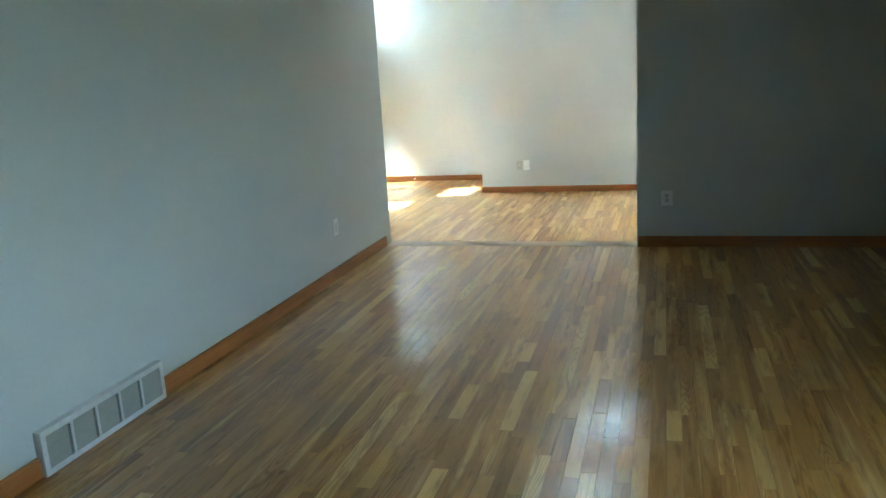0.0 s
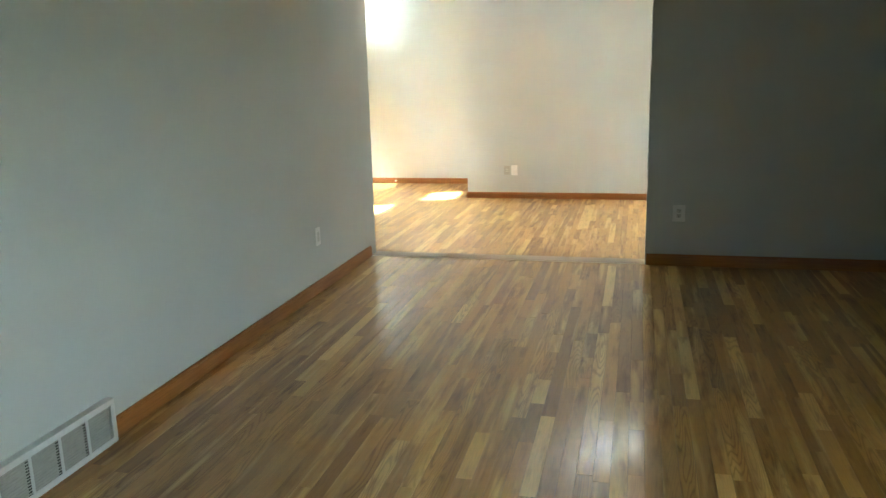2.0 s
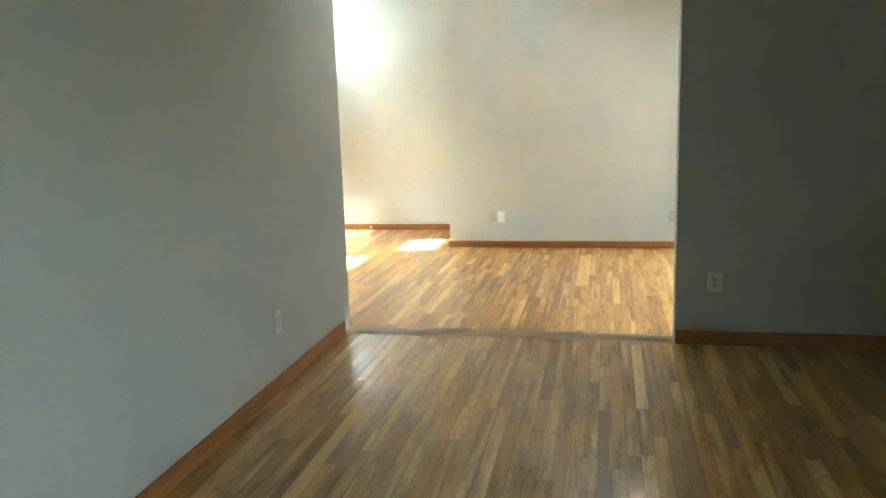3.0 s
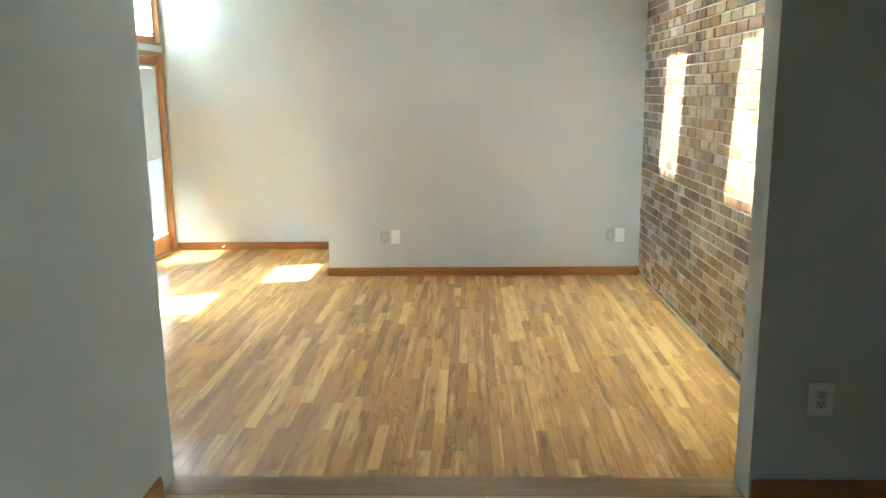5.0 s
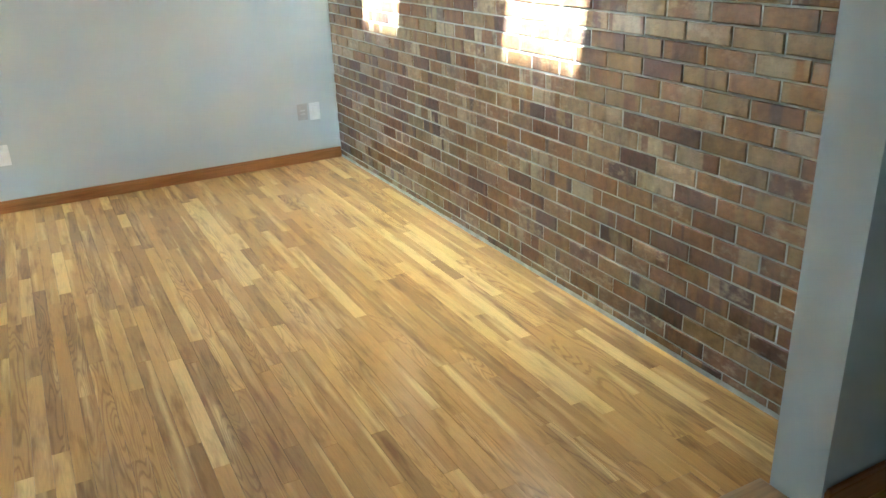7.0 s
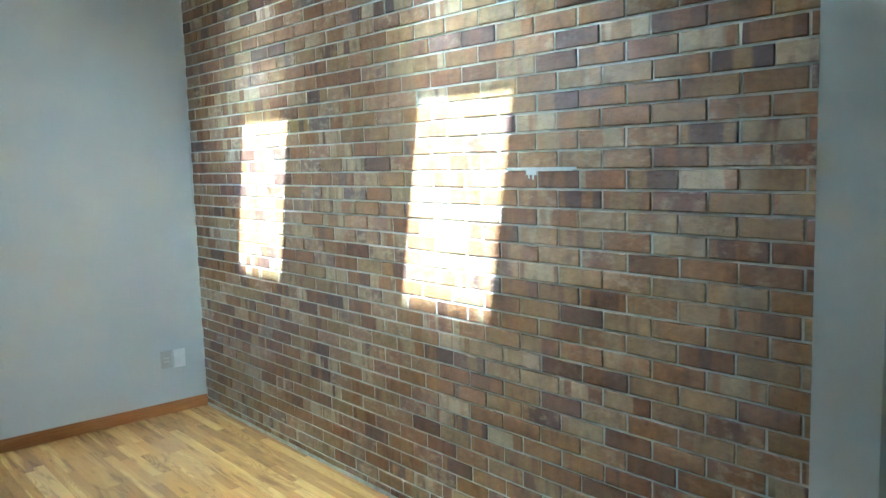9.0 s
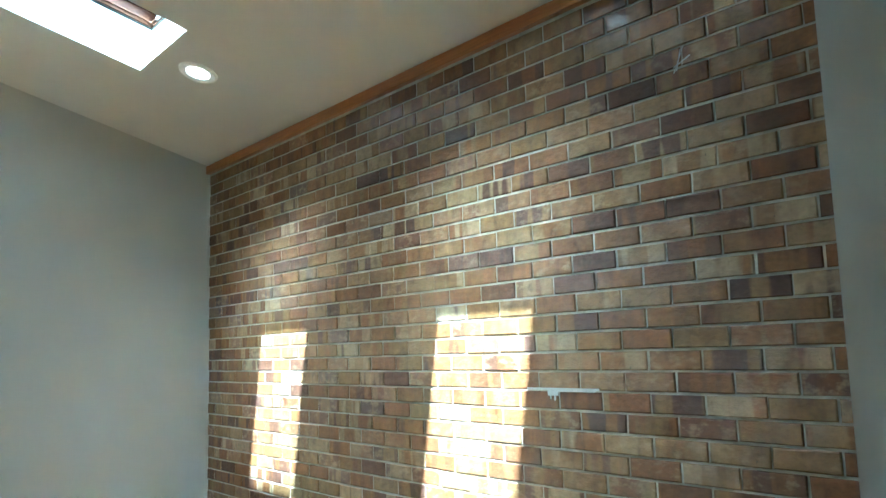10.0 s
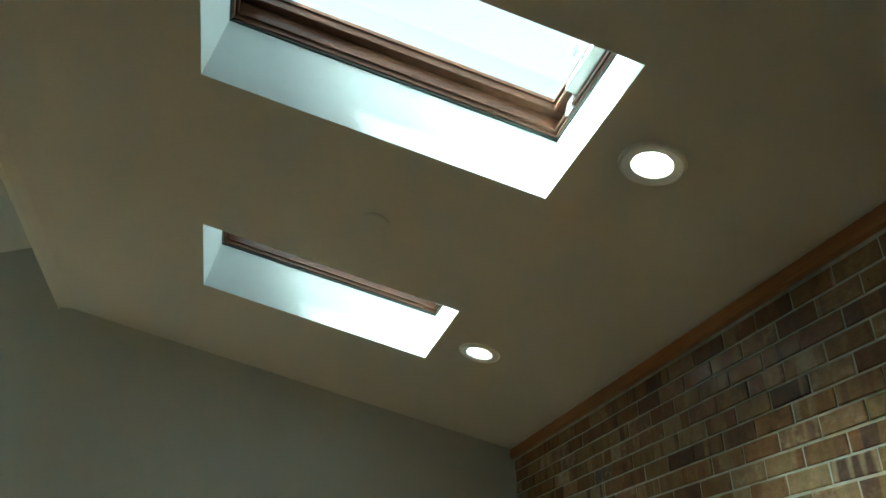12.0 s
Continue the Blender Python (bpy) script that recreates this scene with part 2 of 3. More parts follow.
def part(name, bm, material, parent, label="", m=None):
    ob = new(name, mesh_of(name, bm, material))
    ob.parent = parent
    if m is not None:
        ob.matrix_basis = spot(m)
    if label:
        tagged(ob, label)
    return ob


def structure(name, bm, material, label, category):
    return tagged(new(name, mesh_of(name, bm, material)), label, category, kind="structure")


def thing(name, m, label, category, group=""):
    ob = new(name)
    ob.empty_display_size = 0.05
    ob.matrix_basis = spot(m)
    return tagged(ob, label, category, group)


def slab(a_cuts, b_cuts, holes, place):
    """A thick sheet on a grid of cuts, with holes (a0, a1, b0, b1) through it; place(a, b, side) gives a corner."""
    bm = bmesh.new()
    a_cuts = sorted({*a_cuts, *(v for h in holes for v in h[:2])})
    b_cuts = sorted({*b_cuts, *(v for h in holes for v in h[2:])})
    na, nb = len(a_cuts) - 1, len(b_cuts) - 1

    def solid(i, j):
        if not (0 <= i < na and 0 <= j < nb):
            return False
        a, b = (a_cuts[i] + a_cuts[i + 1]) / 2, (b_cuts[j] + b_cuts[j + 1]) / 2
        return not any(h[0] < a < h[1] and h[2] < b < h[3] for h in holes)

    v = {(i, j, s): bm.verts.new(place(a_cuts[i], b_cuts[j], s)) for i in range(na + 1) for j in range(nb + 1) for s in (0, 1)}
    for i in range(na):
        for j in range(nb):
            if not solid(i, j):
                continue
            c = [(i, j), (i + 1, j), (i + 1, j + 1), (i, j + 1)]
            bm.faces.new([v[(*k, 0)] for k in c])
            bm.faces.new([v[(*k, 1)] for k in reversed(c)])
            for k, (di, dj) in enumerate(((0, -1), (1, 0), (0, 1), (-1, 0))):
                if not solid(i + di, j + dj):
                    p, q = c[k], c[(k + 1) % 4]
                    bm.faces.new([v[(*q, 0)], v[(*p, 0)], v[(*p, 1)], v[(*q, 1)]])
    bmesh.ops.delete(bm, geom=[w for w in bm.verts if not w.link_faces], context="VERTS")
    bmesh.ops.recalc_face_normals(bm, faces=bm.faces)
    return bm


# ---- plan ----
ZU = 0.342                          # upper floor above the sunken one
XL1, XJ, XB = -2.67, -0.39, 0.30     # left wall of the upper room, right jamb, brick face
XE = 1.6                             # right wall of the upper room
YP0, YP1 = 5.71, 5.865               # partition
YF, YR = 10.96, 12.43                # far wall, recess wall
XP, XD = -2.92, -5.08                # corner of the projecting wall, wall with the glazed doors
SLOPE, ZC = 0.268, 3.522             # ceiling over the sunken room
NORM = Vector((SLOPE, 0, 1)).normalized()


def ceil_z(x):
    return ZC + SLOPE * (XB - x)


def high_z(x):
    return 5.455 + 0.31 * (x + 3.618)


# ---- structure ----
ground = structure("ground", boxes((-400, 400, -400, 400, -0.5, -0.16)), concrete, "dry grassy ground round the house", "ground")
floor_lower = structure("floor_lower", boxes((XD - 0.1, XB + 0.1, YP0, YR + 0.1, -0.15, -0.005)), subfloor, "sunken floor of varnished oak strips", "floor")
floor_upper = structure("floor_upper", boxes((XL1 - 0.1, XE + 0.1, -6.2, YP0 - 0.001, ZU - 0.2, ZU - 0.005), (XL1 - 0.1, XE + 0.1, YP0, YP1 - 0.012, 0, ZU - 0.024)), subfloor, "raised floor of varnished oak strips", "floor")

structure("wall_west_upper", boxes((XL1 - 0.14, XL1, -6.2, YP0, 0, 3.2)), wall_paint, "greige painted drywall beside a raised oak floor", "wall")
structure("wall_partition", slab((XD - 0.12, XE + 0.12), (-0.1, 5.0), [(XL1, XJ, -0.1, 2.975)], lambda a, b, s: (a, YP1 if s else YP0, b)), wall_paint, "greige painted partition with a wide uncased opening", "wall")
structure("wall_partition_high", boxes((XD - 0.12, XP + 0.1, YP0, YP1, 5.001, 5.75)), wall_paint, "upper part of the greige partition", "wall")
structure("wall_south", boxes((XL1 - 0.14, XE + 0.12, -6.34, -6.2, 0, 3.2)), wall_paint, "greige painted wall", "wall")
structure("wall_east_upper", slab((-6.2, YP0), (0, 3.2), [(0.4, 1.7, 0.55, 2.0)], lambda a, b, s: (XE + 0.12 if s else XE, a, b)), wall_paint, "greige painted wall with a window", "wall")
structure("ceiling_upper", boxes((XL1 - 0.14, XE + 0.12, -6.34, YP0 - 0.002, 3.12, 3.4)), ceiling_paint, "flat white ceiling", "ceiling")
structure("wall_far", slab((XP, XB + 0.3), (0, 1), [], lambda a, b, s: (a, YR + 0.12 if s else YF, ceil_z(a) + 0.1 if b else -0.1)), wall_paint, "greige painted projecting wall", "wall")
structure("wall_recess", boxes((XD - 0.12, XP - 0.001, YR, YR + 0.12, -0.1, 5.8)), wall_paint, "greige painted wall lit from high windows", "wall")

OPENINGS = {"door_1": (11.38, 12.37, 0.0, 2.38), "transom_1": (11.38, 12.37, 2.46, 3.6), "transom_2": (10.12, 11.12, 2.46, 3.6), "door_2": (9.05, 10.05, 0.0, 2.38)}
structure("wall_west_lower", slab((YP0, YR + 0.12), (-0.1, 5.35), list(OPENINGS.values()), lambda a, b, s: (XD - 0.12 if s else XD, a, b)), wall_paint, "greige painted wall with glazed doors and high windows", "wall")

SKY = [(-1.945, -0.642, 7.095, 7.893), (-1.945, -0.65, 9.06, 9.805)]
DEPTH = 0.28


def on_ceiling(x, y, d):
    return Vector((x, y, ceil_z(x))) + NORM * d


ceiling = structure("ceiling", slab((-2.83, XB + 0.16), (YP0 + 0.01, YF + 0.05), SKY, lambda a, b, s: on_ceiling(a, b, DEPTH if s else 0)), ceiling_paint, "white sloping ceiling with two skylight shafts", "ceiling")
# side faces of the shafts take the toned-down colour, not the ceiling white
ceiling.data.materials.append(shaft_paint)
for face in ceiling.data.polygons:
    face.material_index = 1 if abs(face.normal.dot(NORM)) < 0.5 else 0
beam = bmesh.new()
add_box(beam, XP - 0.03, -2.79, YP1 + 0.001, YR + 0.1, ceil_z(-2.80) + 0.012, 5.9, 0.045)
structure("wall_clerestory", beam, ceiling_paint, "white clerestory wall with a rounded lower edge", "wall")
# its right edge is an unseen eave, set to cut off the brick's sun patches
structure("ceiling_high", slab((XD - 0.5, -2.61), (YP0 - 0.4, YR + 0.5), [], lambda a, b, s: (a, b, high_z(a) + (0.36 if s else 0))), ceiling_paint, "white high ceiling sloping the other way", "ceiling")
structure("wall_brick", boxes((XB + 0.004, XB + 0.2, YP1 + 0.001, YF - 0.001, -0.1, 3.515)), mortar, "sealed brown brick wall with pale mortar", "wall")

structure("trim", boxes((XB - 0.012, XB + 0.002, YF - 0.009, YF - 0.0005, 0.02, 3.455, 0.003)), caulk, "thin bead of pale caulk where painted wall meets brick", "trim")

# step down at the opening
structure("step_riser", boxes((XL1, XJ, YP1 - 0.012, YP1, 0.171, ZU - 0.022), (XL1, XJ, 6.14, 6.15, 0, 0.148)), base_x, "varnished oak step risers", "riser")
step = structure("step", boxes((XL1 + 0.002, XJ + 0.02, YP1, 6.14, 0, 0.146)), subfloor, "low oak step down into the sunken room", "step")
part("tread", boxes((XL1 + 0.002, XJ + 0.022, YP1 + 0.001, 6.168, 0.149, 0.171, 0.006)), board_single, step, "oak tread board")
nosing = structure("threshold", boxes((XL1 + 0.002, XJ - 0.002, 5.738, 5.895, ZU - 0.022, ZU + 0.002, 0.005)), base_x, "oak nosing board across the opening", "threshold")
nosing.data.materials[0] = trim_wood("nosing_wood", (.05, 1, 1), (.36, .215, .09), 0.3)
part("edge_strip", boxes((XL1 + 0.002, XJ - 0.002, YP0 + 0.001, 5.7365, ZU - 0.02, ZU + 0.001)), trim_wood("pale_strip", (.05, 1, 1), (.52, .36, .18), 0.3), nosing, "pale oak strip")


def base(x0, x1, y0, y1, z, along):
    structure("baseboard", boxes((x0, x1, y0, y1, z + 0.001, z + 0.078, 0.003), (x0 + (0.004 if along == "y" else 0), x1 - (0.004 if along == "y" else 0), y0 + (0.004 if along == "x" else 0), y1 - (0.004 if along == "x" else 0), z + 0.07, z + 0.092, 0.003)), base_y if along == "y" else base_x, "orange-brown varnished oak baseboard", "baseboard")


VY0, VY1 = 1.368, 2.205
base(XL1 + 0.001, XL1 + 0.02, -6.18, VY0 - 0.002, ZU, "y")
base(XL1 + 0.001, XL1 + 0.02, VY1 + 0.002, YP0 - 0.003, ZU, "y")
base(XJ + 0.006, XE - 0.01, YP0 - 0.02, YP0 - 0.001, ZU, "x")
base(XP, XB - 0.001, YF - 0.02, YF - 0.001, 0, "x")
base(XD + 0.01, XP - 0.022, YR - 0.02, YR - 0.001, 0, "x")
base(XP - 0.02, XP - 0.001, YF - 0.02, YR - 0.001, 0, "y")
base(XD + 0.001, XL1, YP1 + 0.001, YP1 + 0.02, 0, "x")
structure("trim", boxes((XB - 0.034, XB + 0.002, YP1 + 0.002, YF - 0.002, 3.459, 3.522, 0.004)), base_y, "orange-brown oak trim along the top of the brickwork", "trim")


# ---- windows and doors ----
def glazed(name, key, stile, label, category, wood):
    y0, y1, z0, z1 = OPENINGS[key]
    m = thing(name, pose(XD - 0.06, (y0 + y1) / 2, z0), label, category)
    tagged(m, kind="structure")
    w, h = (y1 - y0) / 2, z1 - z0
    part("casing", boxes((-0.06, 0.075, -w, -w + 0.045, 0, h, 0.003), (-0.06, 0.075, w - 0.045, w, 0, h, 0.003), (-0.06, 0.075, -w + 0.046, w - 0.046, h - 0.045, h, 0.003), (-0.06, 0.075, -w + 0.046, w - 0.046, 0, 0.03, 0.003)), wood, m)
    a, low = w - 0.05, 0.2 if z0 == 0 else stile
    sash = part("sash", boxes((-0.03, 0.02, -a, -a + stile, 0.034, h - 0.05, 0.004), (-0.03, 0.02, a - stile, a, 0.034, h - 0.05, 0.004), (-0.03, 0.02, -a + stile, a - stile, h - 0.05 - stile, h - 0.05, 0.004), (-0.03, 0.02, -a + stile, a - stile, 0.034, 0.034 + low, 0.004)), wood, m)
    pane = part("pane", boxes((-0.008, -0.002, -a + stile, a - stile, 0.034 + low, h - 0.05 - stile)), glass, sash, "clear glass")
    pane.visible_shadow = False
    return m


glazed("door_1", "door_1", 0.1, "oak patio door with full glass and a lowered blind", "door", door_wood)
glazed("door_2", "door_2", 0.1, "oak patio door with full glass", "door", door_wood)
glazed("transom_window", "transom_2", 0.06, "oak-framed transom window above the wall", "window", door_wood)
glazed("transom_window", "transom_1", 0.06, "oak-framed transom window above the patio door", "window", door_wood)
structure("trim", boxes((XD, XD + 0.016, 11.33, 12.4, 2.39, 2.45, 0.002)), white_enamel, "white painted band between door and transom", "trim")


def blind(y0, y1, top, bottom, change, slat, label, lower=59.5):
    """Slats shut against the sun down to the height of change, tilted open below it."""
    m = thing("window_blind", pose(XD - 0.035, (y0 + y1) / 2, top), label, "blind", "window blinds")
    w = (y1 - y0) / 2
    part("headrail", boxes((-0.012, 0.018, -w, w, -0.03, 0, 0.002)), blind_white, m)
    one = mesh_of("slat", boxes((-0.011, 0.011, -w, w, -0.0005, 0.0005)), slat)
    count = int((top - bottom - 0.05) / 0.02)
    for k in range(count):
        s = new("slat", one)
        s.parent = m
        s.matrix_basis = spot(pose(0.003, 0, -0.045 - k * 0.02, 0, -79 if top - 0.045 - k * 0.02 > change else lower, 0))
    part("bottom_rail", boxes((-0.01, 0.012, -w, w, bottom - top - 0.012, bottom - top, 0.002)), blind_white, m)


blind(11.50, 12.255, 2.23, 0.245, 1.15, shaded_slat, "white slatted blind, greyed for its shade, fully lowered behind the patio door glass", 77)
# next two blinds are unseen additions: they pass the sun but hold back skylight
blind(9.17, 9.925, 2.23, 0.245, 9.0, shaded_slat, "added slatted blind, out of view, tilted to cut sky light at the patio door")
blind(10.21, 11.025, 3.48, 2.58, 9.0, shaded_slat, "added slatted blind, out of view, tilted to cut sky light at a transom window")

blind(11.47, 12.285, 3.48, 2.58, 0.0, sheer_slat, "white slatted blind lowered in the transom window")

# window of the upper room, behind the walker's side
m = tagged(thing("window_2", pose(XE + 0.06, 1.05, 0.55), "white framed window in the upper room", "window"), kind="structure")
part("window_frame", boxes((-0.05, 0.05, -0.65, -0.6, 0, 1.45, 0.004), (-0.05, 0.05, 0.6, 0.65, 0, 1.45, 0.004), (-0.05, 0.05, -0.599, 0.599, 0, 0.05, 0.004), (-0.05, 0.05, -0.599, 0.599, 1.4, 1.45, 0.004), (-0.03, 0.03, -0.599, 0.599, 0.705, 0.745)), white_enamel, m)
for z0, z1 in ((0.051, 0.704), (0.746, 1.399)):
    p = part("pane", boxes((-0.003, 0.003, -0.599, 0.599, z0, z1)), glass, m, "clear glass")
    p.visible_shadow = False


# ---- skylights ----
def skylight(x0, x1, y0, y1, label):
    """A roof window at the top of its shaft: curb, sash, glass and chain opener, in the ceiling's own axes."""
    root = on_ceiling((x0 + x1) / 2, (y0 + y1) / 2, DEPTH)
    turn = Matrix.Translation(root) @ Matrix.Rotation(math.atan(SLOPE), 4, "Y")
    m = thing("skylight", turn, label, "skylight", "roof skylights")
    a, b = (x1 - x0) / 2 / math.cos(math.atan(SLOPE)), (y1 - y0) / 2

    def ring(inset, width, z0, z1, wx, wy, name, parent, label=""):
        a0, b0 = a - inset, b - inset
        for box, wood in (((-a0, a0, -b0, -b0 + width), wx), ((-a0, a0, b0 - width, b0), wx), ((-a0, -a0 + width, -b0 + width, b0 - width), wy), ((a0 - width, a0, -b0 + width, b0 - width), wy)):
            part(name, boxes((*box, z0, z1, 0.004)), wood, parent, label)

    ring(-0.012, 0.02, 0.0, 0.012, seal_black, seal_black, "gasket", m, "black rubber gasket")
    ring(-0.06, 0.075, 0.012, 0.10, sash_x, sash_y, "frame", m)
    ring(0.016, 0.012, 0.030, 0.042, sash_x, sash_y, "stop_bead", m)
    ring(-0.02, 0.075, 0.102, 0.150, sash_x, sash_y, "sash", m, "dark varnished pine sash")
    ring(0.056, 0.008, 0.132, 0.150, sash_x, sash_y, "glazing_bead", m)
    pane = part("pane", boxes((-a + 0.05, a - 0.05, -b + 0.05, b - 0.05, 0.151, 0.157)), glass, m, "clear glass")
    pane.visible_shadow = False
    part("flashing", boxes((-a - 0.13, a + 0.13, -b - 0.13, -b - 0.061, -0.01, 0.16), (-a - 0.13, a + 0.13, b + 0.061, b + 0.13, -0.01, 0.16), (-a - 0.13, -a - 0.061, -b - 0.061, b + 0.061, -0.01, 0.16), (a + 0.061, a + 0.13, -b - 0.061, b + 0.061, -0.01, 0.16)), roof_felt, m, "dark metal flashing")
    op = part("opener", boxes((a - 0.075, a - 0.018, -0.16, 0.16, 0.045, 0.088, 0.006)), opener_grey, m, "pale grey chain opener housing")
    part("chain", boxes((a - 0.11, a - 0.07, -0.012, 0.012, 0.07, 0.085, 0.004), (a - 0.125, a - 0.105, -0.02, 0.02, 0.075, 0.105, 0.004)), metal_grey, op, "steel chain arm")
    part("bracket", boxes((a - 0.03, a - 0.016, 0.2, 0.26, 0.02, 0.09, 0.003)), metal_grey, m, "zinc bracket")
    return m


for window in SKY:
    skylight(*window, "dark wood roof window at the top of a white shaft")


# ---- ceiling fixtures ----
def ceiling_pose(x, y):
    return Matrix.Translation(on_ceiling(x, y, 0)) @ Matrix.Rotation(math.atan(SLOPE), 4, "Y")


lamp = thing("recessed_downlight", ceiling_pose(-0.415, 7.489), "lit recessed downlight with a white trim ring", "downlight", "ceiling downlights")
part("trim_ring", add_disc(bmesh.new(), [(0.066, -0.002), (0.072, -0.010), (0.104, -0.016), (0.113, -0.012), (0.116, 0.0), (0.066, 0.0), (0.066, -0.002)]), white_plastic, lamp, "white enamel ring")
part("lens", add_disc(bmesh.new(), [(0, -0.003), (0.055, -0.003), (0.0655, -0.0015), (0.0655, 0.0), (0, 0.0)]), lens, lamp, "glowing frosted lens")
copy_thing(lamp, spot(ceiling_pose(-0.416, 9.473)))
cover = thing("ceiling_cover_plate", ceiling_pose(-1.19, 8.47), "round blank cover plate painted like the ceiling", "cover plate")
part("plate", add_disc(bmesh.new(), [(0, -0.009), (0.05, -0.009), (0.058, -0.006), (0.06, 0.0), (0, 0.0)]), ceiling_paint, cover)


# ---- wall plates ----
def plate(m, w, h, material, inner, kind, label, group="wall plates"):
    """A wall plate in its own x (across), z (up), facing -y."""
    ob = thing("wall_outlet", m, label, "wall plate", group)
    part("cover", boxes((-w / 2, w / 2, -0.006, 0, -h / 2, h / 2, 0.0025)), material, ob)
    if kind == "duplex":
        for s in (-1, 1):
            face = part("receptacle", boxes((-0.017, 0.017, -0.0085, -0.0062, s * 0.0195 - 0.0145, s * 0.0195 + 0.0145, 0.001)), inner, ob)
            # slots are near-black blocks in place of shaded holes
            for dx, hh in ((-0.0065, 0.0042), (0.0065, 0.0036)):
                part("slot", boxes((dx - 0.0012, dx + 0.0012, -0.0092, -0.0086, s * 0.0195 + 0.001, s * 0.0195 + 0.001 + 2 * hh)), opening_shade, face)
            part("slot", boxes((-0.0028, 0.0028, -0.0092, -0.0086, s * 0.0195 - 0.010, s * 0.0195 - 0.0045, 0.001)), opening_shade, face)
        part("screw", boxes((-0.0025, 0.0025, -0.0075, -0.0062, -0.0025, 0.0025, 0.001)), metal_grey, ob)
    elif kind == "jacks":
        for z in (0.012, -0.016):
            part("jack", boxes((-0.02, 0.02, -0.008, -0.0062, z - 0.005, z + 0.005, 0.001)), inner, ob)
    else:
        part("insert", boxes((-0.017, 0.017, -0.0085, -0.0062, -0.034, 0.034, 0.0012)), inner, ob)
        for z in (-0.046, 0.046):
            part("screw", boxes((-0.002, 0.002, -0.0075, -0.0062, z - 0.002, z + 0.002)), metal_grey, ob)
    return ob


# white plastic with shade mixed into its colour, for inserts and receptacles
shadowed_white = plain("shadowed_white_plastic", (.66, .66, .62), 0.4)
plate(pose(-2.326, YF - 0.001, 0.416), 0.088, 0.132, grey_plastic, shadowed_white, "jacks", "grey phone and cable plate on the greige wall")
plate(pose(-2.217, YF - 0.001, 0.416), 0.092, 0.148, white_plastic, white_plastic, "blank", "white outlet plate with a flat insert beside a grey cable plate")
plate(pose(-0.003, YF - 0.001, 0.425), 0.086, 0.134, grey_plastic, shadowed_white, "jacks", "grey phone and cable plate near the brick wall")
plate(pose(0.1, YF - 0.001, 0.420), 0.092, 0.142, white_plastic, white_plastic, "blank", "white outlet plate with a flat insert near the brick wall")
plate(pose(-0.149, YP0 - 0.001, 0.757), 0.094, 0.130, white_plastic, shadowed_white, "duplex", "white duplex outlet on the shaded partition")
plate(pose(XL1 + 0.001, 4.6, 0.745, 0, 0, 90), 0.078, 0.128, white_plastic, shadowed_white, "blank", "white plate with a flat insert on the greige wall")


# ---- air register ----
def register():
    length, height, deep = VY1 - VY0, 0.198, 0.038
    ob = thing("wall_register", pose(XL1 + 0.001, VY0, ZU + 0.001, 0, 0, 90), "white enamelled steel air register at the foot of the wall", "air register")
    # own x runs along the wall, -y into the room
    part("housing", boxes((0, length, -deep + 0.004, 0, height - 0.006, height, 0.001), (0, 0.004, -deep + 0.004, 0, 0, height - 0.0065), (length - 0.004, length, -deep + 0.004, 0, 0, height - 0.0065)), white_enamel, ob)
    # black sheet paints the darkness behind the louvres
    part("shade_backing", boxes((0.006, length - 0.006, -0.006, -0.003, 0.006, height - 0.008)), opening_shade, ob, "near-black sheet for the shade inside")
    n, rim, gap = 5, 0.026, 0.014
    w = (length - 2 * rim - (n - 1) * gap) / n
    bars = [(0, length, -deep, -deep + 0.0035, 0, rim, 0.001), (0, length, -deep, -deep + 0.0035, height - rim, height, 0.001)]
    x = rim
    starts = []
    for k in range(n):
        starts.append(x)
        bars.append((0 if k == 0 else x - gap, x, -deep, -deep + 0.0035, rim, height - rim))
        x += w + gap
    bars.append((length - rim, length, -deep, -deep + 0.0035, rim, height - rim))
    part("face_frame", boxes(*bars), white_enamel, ob)
    count = 12
    pitch = (height - 2 * rim) / count
    fin = mesh_of("louvre", boxes((0, w - 0.017, -0.0012, 0.0012, -pitch * 0.66, pitch * 0.66)), louvre_grey)
    rib = mesh_of("rib", boxes((0, 0.017, -0.0012, 0.0012, -pitch * 0.2, pitch * 0.2)), louvre_grey)
    for s in starts:
        for k in range(count):
            for name, me, dx, tilt in (("louvre", fin, s, 17), ("rib", rib, s + w - 0.017, 0)):
                f = new(name, me)
                f.parent = ob
                f.matrix_basis = spot(pose(dx, -deep + 0.005, rim + (k + 0.5) * pitch, tilt, 0, 0))
    part("screw", boxes((0.008, 0.014, -deep - 0.0015, -deep, height / 2 - 0.003, height / 2 + 0.003, 0.001)), metal_grey, ob)


register()

# door stop on the recess baseboard
stop = thing("door_stop", pose(-4.48, YR - 0.021, 0.05), "white-tipped brass door stop on the baseboard", "door stop")
part("rod", add_disc(bmesh.new(), [(0.012, 0), (0.012, 0.004), (0.006, 0.008), (0.006, 0.06), (0, 0.06)], 14), brass, stop, "", pose(0, 0, 0, 90, 0, 0))
part("tip", add_disc(bmesh.new(), [(0, 0.06), (0.011, 0.06), (0.012, 0.072), (0.008, 0.08), (0, 0.08)], 14), white_plastic, stop, "white rubber tip", pose(0, 0, 0, 90, 0, 0))


# ---- bricks ----
COURSE, PITCH, JOINT = 0.0806, 0.2313, 0.0092
rng = random.Random(4)


